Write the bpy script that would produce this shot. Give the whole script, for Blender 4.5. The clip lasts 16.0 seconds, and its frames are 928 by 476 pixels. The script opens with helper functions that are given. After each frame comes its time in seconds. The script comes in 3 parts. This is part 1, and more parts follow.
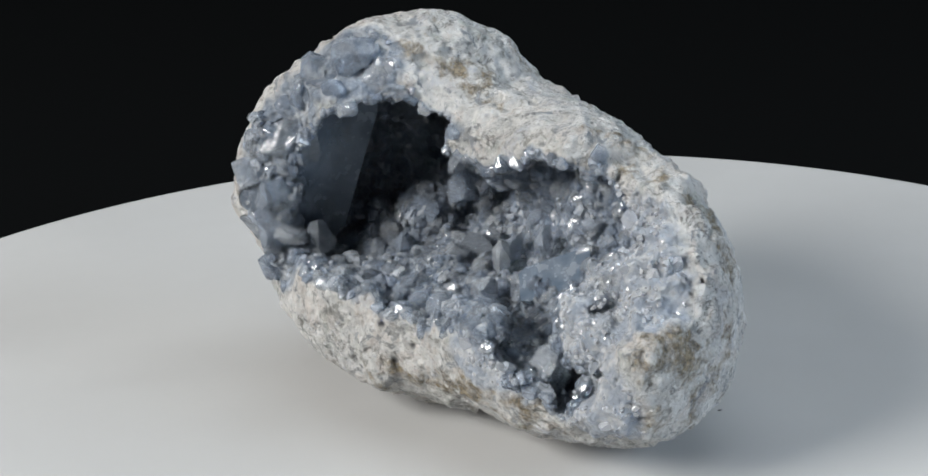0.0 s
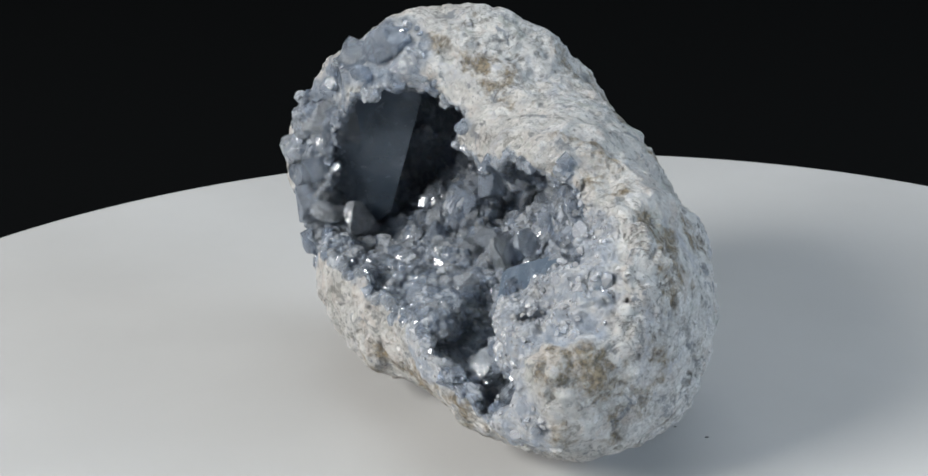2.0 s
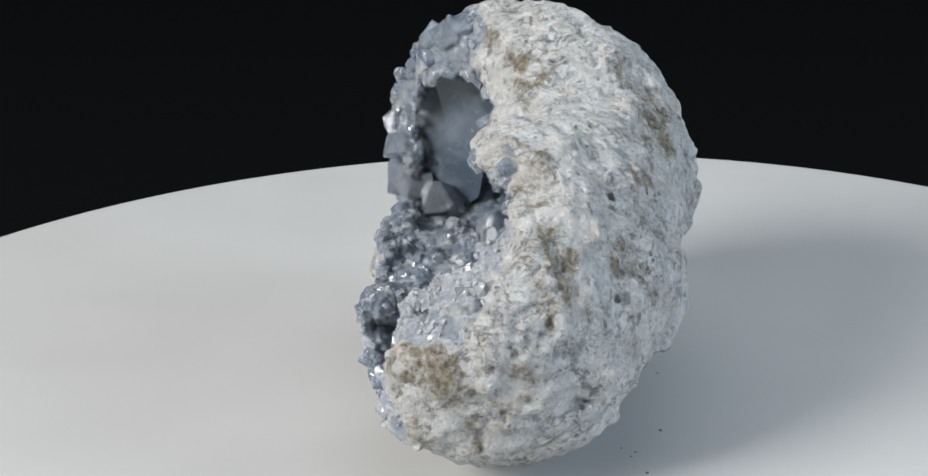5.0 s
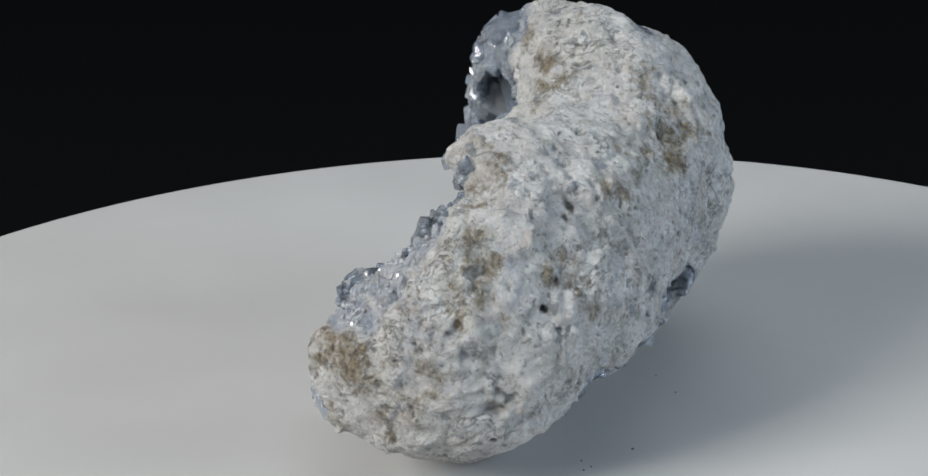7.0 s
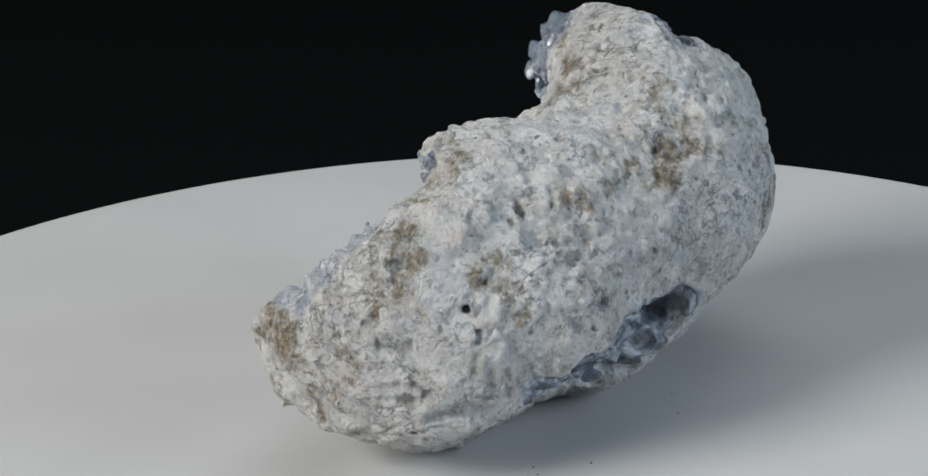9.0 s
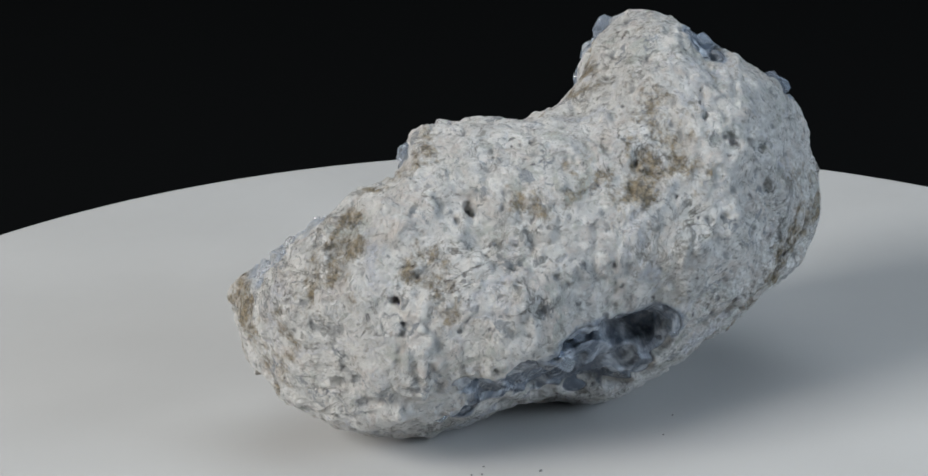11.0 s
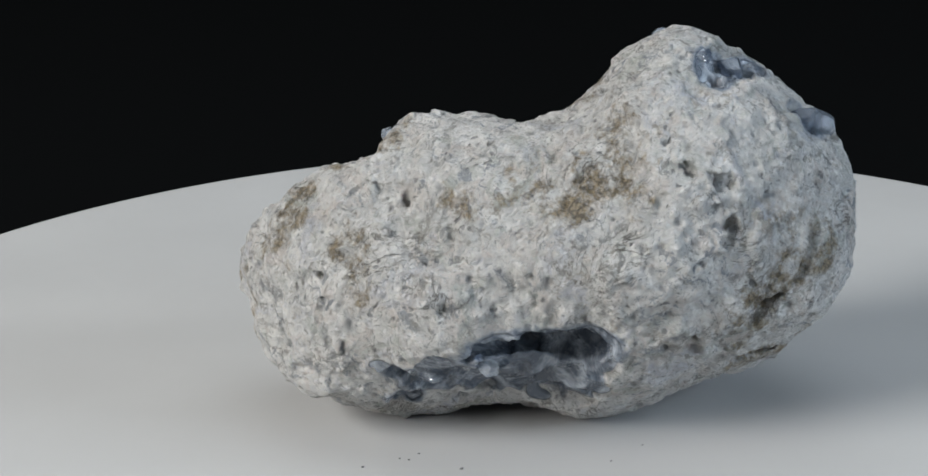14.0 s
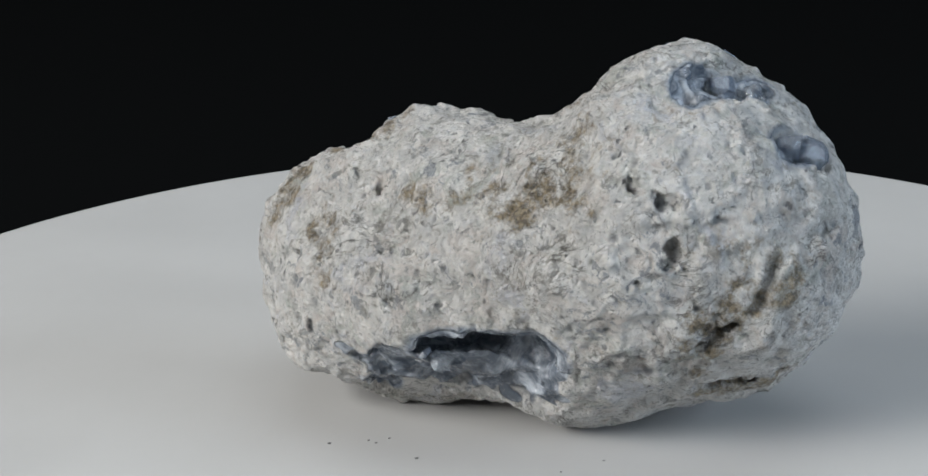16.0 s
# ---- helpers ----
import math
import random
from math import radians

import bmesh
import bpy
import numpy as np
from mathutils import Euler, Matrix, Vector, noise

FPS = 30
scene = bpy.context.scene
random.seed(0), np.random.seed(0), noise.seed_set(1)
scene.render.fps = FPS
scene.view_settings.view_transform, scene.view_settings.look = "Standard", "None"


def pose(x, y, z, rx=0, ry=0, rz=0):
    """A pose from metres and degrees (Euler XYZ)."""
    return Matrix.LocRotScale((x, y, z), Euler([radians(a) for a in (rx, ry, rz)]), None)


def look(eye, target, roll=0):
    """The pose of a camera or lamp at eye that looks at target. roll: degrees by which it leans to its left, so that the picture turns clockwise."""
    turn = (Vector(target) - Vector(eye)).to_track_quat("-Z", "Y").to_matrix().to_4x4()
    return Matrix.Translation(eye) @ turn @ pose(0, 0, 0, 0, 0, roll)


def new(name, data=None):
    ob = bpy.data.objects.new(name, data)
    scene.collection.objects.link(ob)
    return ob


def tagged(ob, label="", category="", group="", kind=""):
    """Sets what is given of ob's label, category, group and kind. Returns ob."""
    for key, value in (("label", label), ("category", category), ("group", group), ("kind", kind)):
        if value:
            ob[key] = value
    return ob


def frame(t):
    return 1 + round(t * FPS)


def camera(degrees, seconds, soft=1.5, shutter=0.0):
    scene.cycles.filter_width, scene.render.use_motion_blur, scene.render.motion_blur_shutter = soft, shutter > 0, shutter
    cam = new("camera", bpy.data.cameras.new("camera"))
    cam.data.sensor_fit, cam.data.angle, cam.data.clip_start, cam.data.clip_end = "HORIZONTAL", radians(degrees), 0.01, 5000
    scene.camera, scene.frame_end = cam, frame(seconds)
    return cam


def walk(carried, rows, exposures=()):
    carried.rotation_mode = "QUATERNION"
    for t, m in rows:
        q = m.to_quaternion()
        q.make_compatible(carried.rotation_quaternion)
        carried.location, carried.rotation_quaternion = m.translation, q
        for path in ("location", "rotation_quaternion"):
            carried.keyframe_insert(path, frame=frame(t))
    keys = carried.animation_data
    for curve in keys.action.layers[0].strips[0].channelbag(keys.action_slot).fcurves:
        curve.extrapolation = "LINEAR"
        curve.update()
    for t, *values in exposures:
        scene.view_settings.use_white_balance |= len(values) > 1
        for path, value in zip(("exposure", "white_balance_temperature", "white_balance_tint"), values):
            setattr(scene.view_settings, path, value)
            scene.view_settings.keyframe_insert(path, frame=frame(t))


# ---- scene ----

# camera: a fixed tripod shot, slightly above the turntable
EYE = (0.0, -0.5, 0.224)
YAW, PITCH = -0.0257, -0.3393
cam = camera(25.57, 16.0)
AIM = (EYE[0] + math.sin(YAW) * math.cos(PITCH), EYE[1] + math.cos(YAW) * math.cos(PITCH), EYE[2] + math.sin(PITCH))
walk(cam, [(0, look(EYE, AIM, -1.994)), (16, look(EYE, AIM, -1.994))], [(0, -0.05), (3, -0.02), (5.3, 0.06), (6.0, 0.0), (7.0, -0.26), (9, -0.28), (12.5, -0.26), (16, -0.24)])
TURN = -9.256  # degrees a second

# ---- light: a dark studio ----
world = bpy.data.worlds.new("studio")
scene.world = world
world.use_nodes = True
world.node_tree.nodes["Background"].inputs[0].default_value = (0.5, 0.6, 0.75, 1)
world.node_tree.nodes["Background"].inputs[1].default_value = 0.02


def softbox(name, eye, target, size_x, size_y, power, colour):
    lamp = bpy.data.lights.new(name, "AREA")
    lamp.shape, lamp.size, lamp.size_y, lamp.energy, lamp.color = "RECTANGLE", size_x, size_y, power, colour
    ob = new(name, lamp)
    ob.matrix_world = look(eye, target)
    return ob


softbox("key_softbox", (-1.2, -0.7, 0.85), (0, 0, 0.03), 0.72, 0.65, 36.0, (1.0, 0.985, 0.96))
softbox("top_softbox", (0.1, 0.25, 1.4), (0, 0, 0.03), 1.4, 1.2, 9.0, (0.88, 0.95, 1.0))
softbox("side_softbox", (1.2, -0.35, 0.45), (0, 0, 0.03), 0.9, 0.7, 14.0, (0.72, 0.85, 1.0))


# ---- materials ----
def material(name, colour=(0.5, 0.5, 0.5), rough=0.6):
    m = bpy.data.materials.new(name)
    m.use_nodes = True
    b = m.node_tree.nodes["Principled BSDF"]
    b.inputs["Base Color"].default_value = (*colour, 1)
    b.inputs["Roughness"].default_value = rough
    return m


class Graph:
    """Short calls for shader nodes."""

    def __init__(self, m):
        self.t = m.node_tree
        self.b = m.node_tree.nodes["Principled BSDF"]
        self.p = self.add("ShaderNodeTexCoord").outputs["Object"]

    def add(self, kind, operation=""):
        n = self.t.nodes.new(kind)
        if operation:
            n.operation = operation
        return n

    def put(self, socket, value):
        if isinstance(value, bpy.types.NodeSocket):
            self.t.links.new(value, socket)
        elif value is not None:
            socket.default_value = value

    def noise(self, scale, detail=4, rough=0.55, warp=0.0, at=None):
        n = self.add("ShaderNodeTexNoise")
        self.put(n.inputs["Vector"], at or self.p)
        self.put(n.inputs["Scale"], scale)
        self.put(n.inputs["Detail"], detail)
        self.put(n.inputs["Roughness"], rough)
        self.put(n.inputs["Distortion"], warp)
        return n.outputs["Fac"]

    def cells(self, scale, out="Distance", feature="F1", at=None):
        n = self.add("ShaderNodeTexVoronoi")
        n.feature = feature
        self.put(n.inputs["Vector"], at or self.p)
        self.put(n.inputs["Scale"], scale)
        return n.outputs[out]

    def ramp(self, value, low, high, a=0.0, b=1.0):
        n = self.add("ShaderNodeMapRange")
        n.interpolation_type = "SMOOTHSTEP"
        for key, v in zip(("Value", "From Min", "From Max", "To Min", "To Max"), (value, low, high, a, b)):
            self.put(n.inputs[key], v)
        return n.outputs["Result"]

    def mix(self, fac, a, b):
        n = self.add("ShaderNodeMix")
        n.data_type = "RGBA"
        self.put(n.inputs[0], fac)
        for i, v in ((6, a), (7, b)):
            self.put(n.inputs[i], (*v, 1) if isinstance(v, tuple) and len(v) == 3 else v)
        return n.outputs[2]

    def math(self, op, a, b=0.0):
        n = self.add("ShaderNodeMath", operation=op)
        self.put(n.inputs[0], a)
        self.put(n.inputs[1], b)
        return n.outputs[0]

    def warped(self, amount):
        """The place in the object, pushed about by noise."""
        n = self.add("ShaderNodeTexNoise")
        self.put(n.inputs["Vector"], self.p)
        self.put(n.inputs["Scale"], 260)
        self.put(n.inputs["Detail"], 4)
        size = self.add("ShaderNodeVectorMath", operation="SCALE")
        self.put(size.inputs[0], n.outputs["Color"])
        self.put(size.inputs["Scale"], amount)
        total = self.add("ShaderNodeVectorMath", operation="ADD")
        self.put(total.inputs[0], size.outputs[0])
        self.put(total.inputs[1], self.p)
        return total.outputs[0]

    def attribute(self, name):
        n = self.add("ShaderNodeAttribute")
        n.attribute_name = name
        return n.outputs["Fac"]

    def facets(self, scale, amount):
        """Normals tilted cell by cell, like small crystal faces."""
        colour = self.cells(scale, "Color")
        shift = self.add("ShaderNodeVectorMath", operation="SUBTRACT")
        self.put(shift.inputs[0], colour)
        shift.inputs[1].default_value = (0.5, 0.5, 0.5)
        size = self.add("ShaderNodeVectorMath", operation="SCALE")
        self.put(size.inputs[0], shift.outputs[0])
        self.put(size.inputs["Scale"], amount)
        total = self.add("ShaderNodeVectorMath", operation="ADD")
        self.put(total.inputs[0], size.outputs[0])
        self.put(total.inputs[1], self.add("ShaderNodeNewGeometry").outputs["Normal"])
        unit = self.add("ShaderNodeVectorMath", operation="NORMALIZE")
        self.put(unit.inputs[0], total.outputs[0])
        return unit.outputs[0]

    def bump(self, height, strength, distance, normal=None):
        n = self.add("ShaderNodeBump")
        self.put(n.inputs["Height"], height)
        self.put(n.inputs["Strength"], strength)
        self.put(n.inputs["Distance"], distance)
        self.put(n.inputs["Normal"], normal)
        return n.outputs[0]


def rock_material():
    m = material("rock", rough=0.7)
    g = Graph(m)
    flake = g.warped(0.006)
    chalk = g.mix(g.ramp(g.noise(150, 8, 0.72, 0.6), 0.38, 0.6), (0.72, 0.72, 0.705), (0.95, 0.94, 0.915))
    chalk = g.mix(g.ramp(g.noise(75, 7, 0.7, 1.2, flake), 0.49, 0.63, 0.0, 0.55), chalk, (0.73, 0.66, 0.61))
    chalk = g.mix(g.ramp(g.noise(88, 7, 0.7, 1.0), 0.53, 0.66, 0.0, 0.75), chalk, (0.55, 0.58, 0.535))
    chalk = g.mix(g.ramp(g.noise(60, 6, 0.65, 0.8, flake), 0.54, 0.7, 0.0, 0.6), chalk, (0.60, 0.63, 0.71))
    shard = g.ramp(g.noise(330, 7, 0.75, 1.5), 0.54, 0.63, 0.0, 0.66)
    chalk = g.mix(shard, chalk, g.mix(g.ramp(g.noise(120, 3), 0.4, 0.6), (0.27, 0.285, 0.29), (0.36, 0.33, 0.28)))
    spots = g.ramp(g.noise(150, 7, 0.7, 0.9, flake), 0.55, 0.62, 0.0, 0.85)
    chalk = g.mix(spots, chalk, g.mix(g.ramp(g.noise(60, 3), 0.4, 0.6), (0.31, 0.34, 0.38), (0.38, 0.37, 0.34)))
    bright = g.ramp(g.noise(410, 6, 0.75, 1.2), 0.54, 0.66, 0.0, 0.7)
    chalk = g.mix(bright, chalk, (0.95, 0.94, 0.92))
    # shade inside the carved dents, put into the colour
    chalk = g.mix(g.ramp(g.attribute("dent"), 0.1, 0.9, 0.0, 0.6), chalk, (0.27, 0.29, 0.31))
    # pores: the bump sinks them, their inner shade is painted dark here
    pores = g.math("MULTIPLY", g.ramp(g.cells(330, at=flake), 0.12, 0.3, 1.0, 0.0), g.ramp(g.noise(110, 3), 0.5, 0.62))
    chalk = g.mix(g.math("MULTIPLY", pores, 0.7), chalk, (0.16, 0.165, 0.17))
    # creases: sunk by the bump too, with shade painted along the lines
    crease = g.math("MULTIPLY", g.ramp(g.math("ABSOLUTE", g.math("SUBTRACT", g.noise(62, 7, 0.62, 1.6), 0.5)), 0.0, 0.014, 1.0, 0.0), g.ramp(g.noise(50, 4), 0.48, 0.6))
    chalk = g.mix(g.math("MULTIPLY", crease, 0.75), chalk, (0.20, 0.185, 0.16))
    rust = g.noise(260, 6, 0.75)
    dirt = g.ramp(g.math("ADD", g.attribute("stain"), g.math("MULTIPLY", g.math("SUBTRACT", g.math("ADD", rust, g.math("MULTIPLY", g.noise(120, 5, 0.7), 0.9)), 0.95), 3.6)), 0.4, 1.5, 0.0, 0.9)
    chalk = g.mix(dirt, chalk, g.mix(g.ramp(g.noise(700, 5, 0.7), 0.38, 0.62), (0.12, 0.095, 0.06), (0.42, 0.335, 0.21)))
    blue = g.ramp(g.math("ADD", g.attribute("blue"), g.math("MULTIPLY", g.math("SUBTRACT", g.noise(220, 4), 0.5), 0.9)), 0.3, 0.85)
    ice = g.mix(g.ramp(g.noise(300, 5, 0.65), 0.42, 0.66), (0.30, 0.36, 0.45), (0.66, 0.71, 0.77))
    ice = g.mix(g.ramp(g.attribute("frost"), 0.1, 0.5), ice, g.mix(g.ramp(g.noise(300, 5, 0.65), 0.42, 0.66), (0.50, 0.56, 0.65), (0.86, 0.88, 0.91)))
    glass = g.ramp(g.math("ADD", g.attribute("glass"), g.math("MULTIPLY", g.math("SUBTRACT", g.noise(160, 5, 0.6), 0.5), 0.8)), 0.4, 0.7)
    smoky = g.mix(g.ramp(g.noise(95, 7, 0.65, 1.2), 0.42, 0.7), (0.09, 0.11, 0.14), (0.46, 0.50, 0.55))
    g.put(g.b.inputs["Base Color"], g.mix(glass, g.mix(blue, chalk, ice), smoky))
    g.put(g.b.inputs["Roughness"], g.math("SUBTRACT", g.ramp(g.cells(900, "Color"), 0.1, 0.9, 0.26, 0.85), g.math("MULTIPLY", g.math("MAXIMUM", g.math("MULTIPLY", blue, 0.2), glass), 0.5)))
    g.b.inputs["Subsurface Weight"].default_value = 0.08
    g.b.inputs["Subsurface Radius"].default_value = (0.0013, 0.0014, 0.0016)
    g.b.inputs["Subsurface Scale"].default_value = 1.0
    fine = g.math("ADD", g.noise(380, 9, 0.82, 0.8), g.math("MULTIPLY", g.ramp(g.cells(520, at=flake), 0.0, 0.6), 0.35))
    g.put(g.b.inputs["Normal"], g.bump(g.math("MULTIPLY", g.math("SUBTRACT", fine, g.math("MULTIPLY", g.math("MAXIMUM", pores, crease), 0.5)), g.math("SUBTRACT", 1.0, g.math("MULTIPLY", glass, 0.93))), 1.0, 0.0025, g.facets(1000, g.math("SUBTRACT", 0.55, g.math("MULTIPLY", glass, 0.5)))))
    return m


def crystal_material(name, dark, pale, clear, low, high, veil):
    """Celestite: dark and pale set the range from crystal to crystal, clear how much light goes through."""
    m = material(name, rough=0.15)
    g = Graph(m)
    chance = g.math("FRACT", g.math("ADD", g.add("ShaderNodeObjectInfo").outputs["Random"], g.add("ShaderNodeNewGeometry").outputs["Random Per Island"]))
    tone = g.mix(chance, dark, pale)
    milk = g.ramp(g.noise(veil, 6, 0.65, 0.9), 0.45, 0.75, 0.0, 0.5)
    g.put(g.b.inputs["Base Color"], g.mix(milk, tone, tuple(min(0.8, 0.25 + 0.75 * c) for c in pale)))
    g.put(g.b.inputs["Roughness"], g.ramp(g.noise(260, 5, 0.6), 0.35, 0.7, low, high))
    g.put(g.b.inputs["Transmission Weight"], g.math("MULTIPLY", clear, g.math("SUBTRACT", 1.0, milk)))
    g.b.inputs["IOR"].default_value = 1.62
    lines = g.math("ADD", g.noise(420, 5, 0.65), g.math("MULTIPLY", g.cells(350), 0.4))
    g.put(g.b.inputs["Normal"], g.bump(lines, 0.12, 0.0006))
    return m


def disc_material():
    m = material("disc_white", rough=0.42)
    g = Graph(m)
    g.put(g.b.inputs["Base Color"], g.mix(g.ramp(g.noise(14, 4, 0.5), 0.35, 0.7), (0.52, 0.52, 0.515), (0.54, 0.54, 0.535)))
    g.put(g.b.inputs["Roughness"], g.ramp(g.noise(25, 4), 0.3, 0.7, 0.38, 0.5))
    return m


m_rock = rock_material()
m_crystal = crystal_material("celestite", (0.50, 0.60, 0.75), (0.83, 0.89, 0.95), 0.82, 0.02, 0.14, 130)
m_frost = crystal_material("sugary_celestite", (0.78, 0.83, 0.91), (0.88, 0.90, 0.93), 0.7, 0.05, 0.3, 130)
m_cloud = crystal_material("cloudy_celestite", (0.16, 0.22, 0.30), (0.20, 0.26, 0.34), 0.5, 0.08, 0.35, 55)
m_disc = disc_material()
m_black = material("black_cloth", (0.0022, 0.0026, 0.0028), 0.95)
m_black.node_tree.nodes["Principled BSDF"].inputs["Specular IOR Level"].default_value = 0.05
m_grit = material("grit", (0.2, 0.2, 0.2), 0.8)


# ---- mesh helpers ----
def thing(name, label, category, **more):
    return tagged(new(name), label, category, **more)


def mesh_from(name, verts, faces, mat, smooth=True):
    me = bpy.data.meshes.new(name)
    me.from_pydata(verts, [], faces)
    me.materials.append(mat)
    if smooth:
        me.polygons.foreach_set("use_smooth", [True] * len(me.polygons))
    return me


def part(name, bm, mat, parent, label="", smooth=True):
    me = bpy.data.meshes.new(name)
    bm.to_mesh(me)
    bm.free()
    me.materials.append(mat)
    if smooth:
        me.polygons.foreach_set("use_smooth", [True] * len(me.polygons))
    ob = new(name, me)
    ob.parent = parent
    if label:
        ob["label"] = label
    return ob


# ---- the rock as a solid: lobes melted together ----
MM = 0.001


def lobe(x, y, z, rx, ry, rz, tx=0, ty=0, tz=0):
    turn = Vector((radians(tx), radians(ty), radians(tz)))
    m = Matrix.Rotation(turn.length, 3, turn.normalized()) if turn.length > 1e-6 else Matrix.Identity(3)
    return np.array((x, y, z)) * MM, np.array((rx, ry, rz)) * MM, np.array(m)


BODY = [
    lobe(-29.5, 29.3, 82.3, 25.3, 12.6, 15.6, 10, -1, 21),
    lobe(7.3, -26.8, 22.2, 28.1, 26.4, 15.1, -19, 26, -0),
    lobe(-9.6, 17.7, 24.0, 18.5, 19.0, 20.4, -0, 0, 0),
    lobe(-20.7, 55.0, 62.1, 25.2, 11.6, 22.1, 8, -3, -19),
    lobe(-5.4, 31.1, 49.1, 18.3, 19.6, 26.7, 10, -7, -0),
    lobe(-42.2, 25.5, 26.2, 18.5, 24.5, 16.0, -7, 6, -8),
    lobe(37.1, -25.1, 48.6, 9.0, 18.8, 18.4, 0, 4, 5),
    lobe(-24.1, 2.9, 25.4, 20.4, 19.7, 16.3, -3, -1, 0),
    lobe(-36.4, 48.1, 40.2, 21.0, 20.5, 15.7, 4, -8, -0),
    lobe(11.4, 12.0, 63.7, 18.6, 35.4, 11.1, -21, 6, 9),
    lobe(-57.6, 40.1, 59.6, 11.0, 22.6, 22.4, 1, 19, -27),
    lobe(38.8, -40.3, 32.7, 7.9, 27.5, 16.6, -3, -1, -23),
    lobe(25.2, 2.2, 38.8, 21.5, 19.9, 16.3, 4, -5, -1),
]


def lobe_distance(one, p):
    centre, radii, m = one
    q = (p - centre) @ m
    a = np.sqrt(((q / radii) ** 2).sum(-1) + 1e-12)
    b = np.sqrt(((q / radii ** 2) ** 2).sum(-1) + 1e-12)
    return a * (a - 1) / b


def melt(lobes, p, k):
    total = 0.0
    for one in lobes:
        total = total + np.exp(-np.maximum(lobe_distance(one, p), -0.2) / k)
    return -k * np.log(total + 1e-30)


CAVITY = [
    lobe(-33, 21, 60, 25, 29, 24),
    lobe(-6, -12, 53, 21, 26, 16),
    lobe(-18, 32, 60, 16, 20, 17),
    lobe(-36, -3, 45, 17, 13, 8),
    lobe(-22, -14, 42, 14, 13, 8),
    lobe(14, -26, 60, 15, 13, 12),
    lobe(10, -14, 66, 9, 10, 5),
    lobe(-4, -35, 43, 15, 15, 9),
    lobe(7, -39, 40, 9, 12, 9),
    lobe(11, -45, 33, 9, 14, 12),
    lobe(-52, 12, 46, 9, 14, 7),
    lobe(-46, 25, 42, 10, 12, 7),
    lobe(-4, 15, 47, 11, 13, 8),
    lobe(27, -36, 58, 6, 8, 5),
]
# crystal mounds that stand up inside the hollow
MOUNDS = [
    lobe(19, -45, 40, 9, 9, 8),
    lobe(2, -35, 24, 12, 10, 6),
    lobe(-11, -32, 34, 9, 9, 7),
    lobe(-13, 30, 53, 4, 5, 4),
    lobe(-24, 37, 41, 9, 8, 7),
]
POCKETS = [
    lobe(18, 34, 32, 9, 9, 5),
    lobe(29, 22, 33, 14, 8, 4.5, 0, 0, -40),
    lobe(17, 39, 30, 4, 5, 5),
    lobe(44, 4, 25, 5, 7, 3.5, 0, 0, 15),
    lobe(37, -7, 14, 4, 4, 3.5),
    lobe(-27, 46, 95, 7, 5, 4),
    lobe(-19.5, 48, 93, 1.8, 2.5, 3.5),
    lobe(-41, 64, 81, 7, 5, 4),
    lobe(-44, 45, 90, 6, 4, 2.5),
]
PITS = [
    lobe(51.5, -18, 49, 4.5, 1.1, 1.2),
    lobe(36.6, -3, 67, 1.2, 1.2, 4),
    lobe(49.5, -33, 59.5, 1.6, 3.1, 1.8),
    lobe(54, -32, 27, 2.1, 3.4, 1.8),
    lobe(55, -25, 23, 2.1, 3.9, 1.8),
    lobe(2.4, 56, 76, 1.2, 3, 2.4),
    lobe(-2, 60.5, 73, 1.6, 3.6, 2.2),
    lobe(-4.5, 63.5, 73, 1.8, 1.8, 2.3),
    lobe(-3.3, 65, 62, 2.4, 3.6, 2.8),
    lobe(-1, 65, 58.5, 2.1, 1.8, 1.6),
    lobe(10.3, 54, 70, 1.6, 1.8, 2.3),
    lobe(-35, 73.5, 65.5, 4.2, 2.3, 1.8, 0, 25, 0),
    lobe(-43, 73, 62, 3.9, 2.3, 1.8, 0, 20, 0),
    lobe(-23, 75, 51, 2.1, 2.9, 11.7, 0, -25, 0),
    lobe(-13, 67, 38, 2.1, 2.9, 11.7, 0, -48, 0),
    lobe(-0.7, 55, 28.5, 4.2, 2.1, 2.1),
    lobe(-20, 57, 20, 15.6, 2.6, 1.8),
    lobe(-22, 16, 91, 3.2, 2.6, 2.3),
    lobe(36, -67, 40, 2.6, 2.6, 2.6),
    lobe(46, 16, 45, 2.1, 2.1, 2.1),
]
# smoky crystal under the back pocket, down to the ground
LIP = [lobe(38, 8, 21, 9, 11, 9), lobe(28, 17, 19, 12, 11, 10), lobe(17, 28, 20, 8, 10, 9)]
# sugary knobs on the broken rim
KNOBS = [lobe(15, -45, 44, 5, 5, 5), lobe(22, -43, 49, 5, 5, 5), lobe(28, -43, 53, 4, 4, 4), lobe(20, -52, 40, 5, 5, 5), lobe(16, -50, 36, 4, 4, 4), lobe(24, -60, 27, 6, 5, 6), lobe(18, -57, 22, 5, 4, 5), lobe(29, -59, 22, 5, 5, 5), lobe(33, -44, 54, 4, 4, 4), lobe(-7, -39, 38, 5, 5, 4)]
# the broken rim round the mouth, where the crystal ground shows
RIM = [lobe(-63, 14, 62, 13, 12, 32), lobe(-42, 14, 92, 14, 12, 9), lobe(27, -47, 48, 15, 14, 14), lobe(20, -62, 24, 8, 10, 12), lobe(28, -36, 62, 9, 9, 7), lobe(-2, -45, 33, 18, 10, 8)]
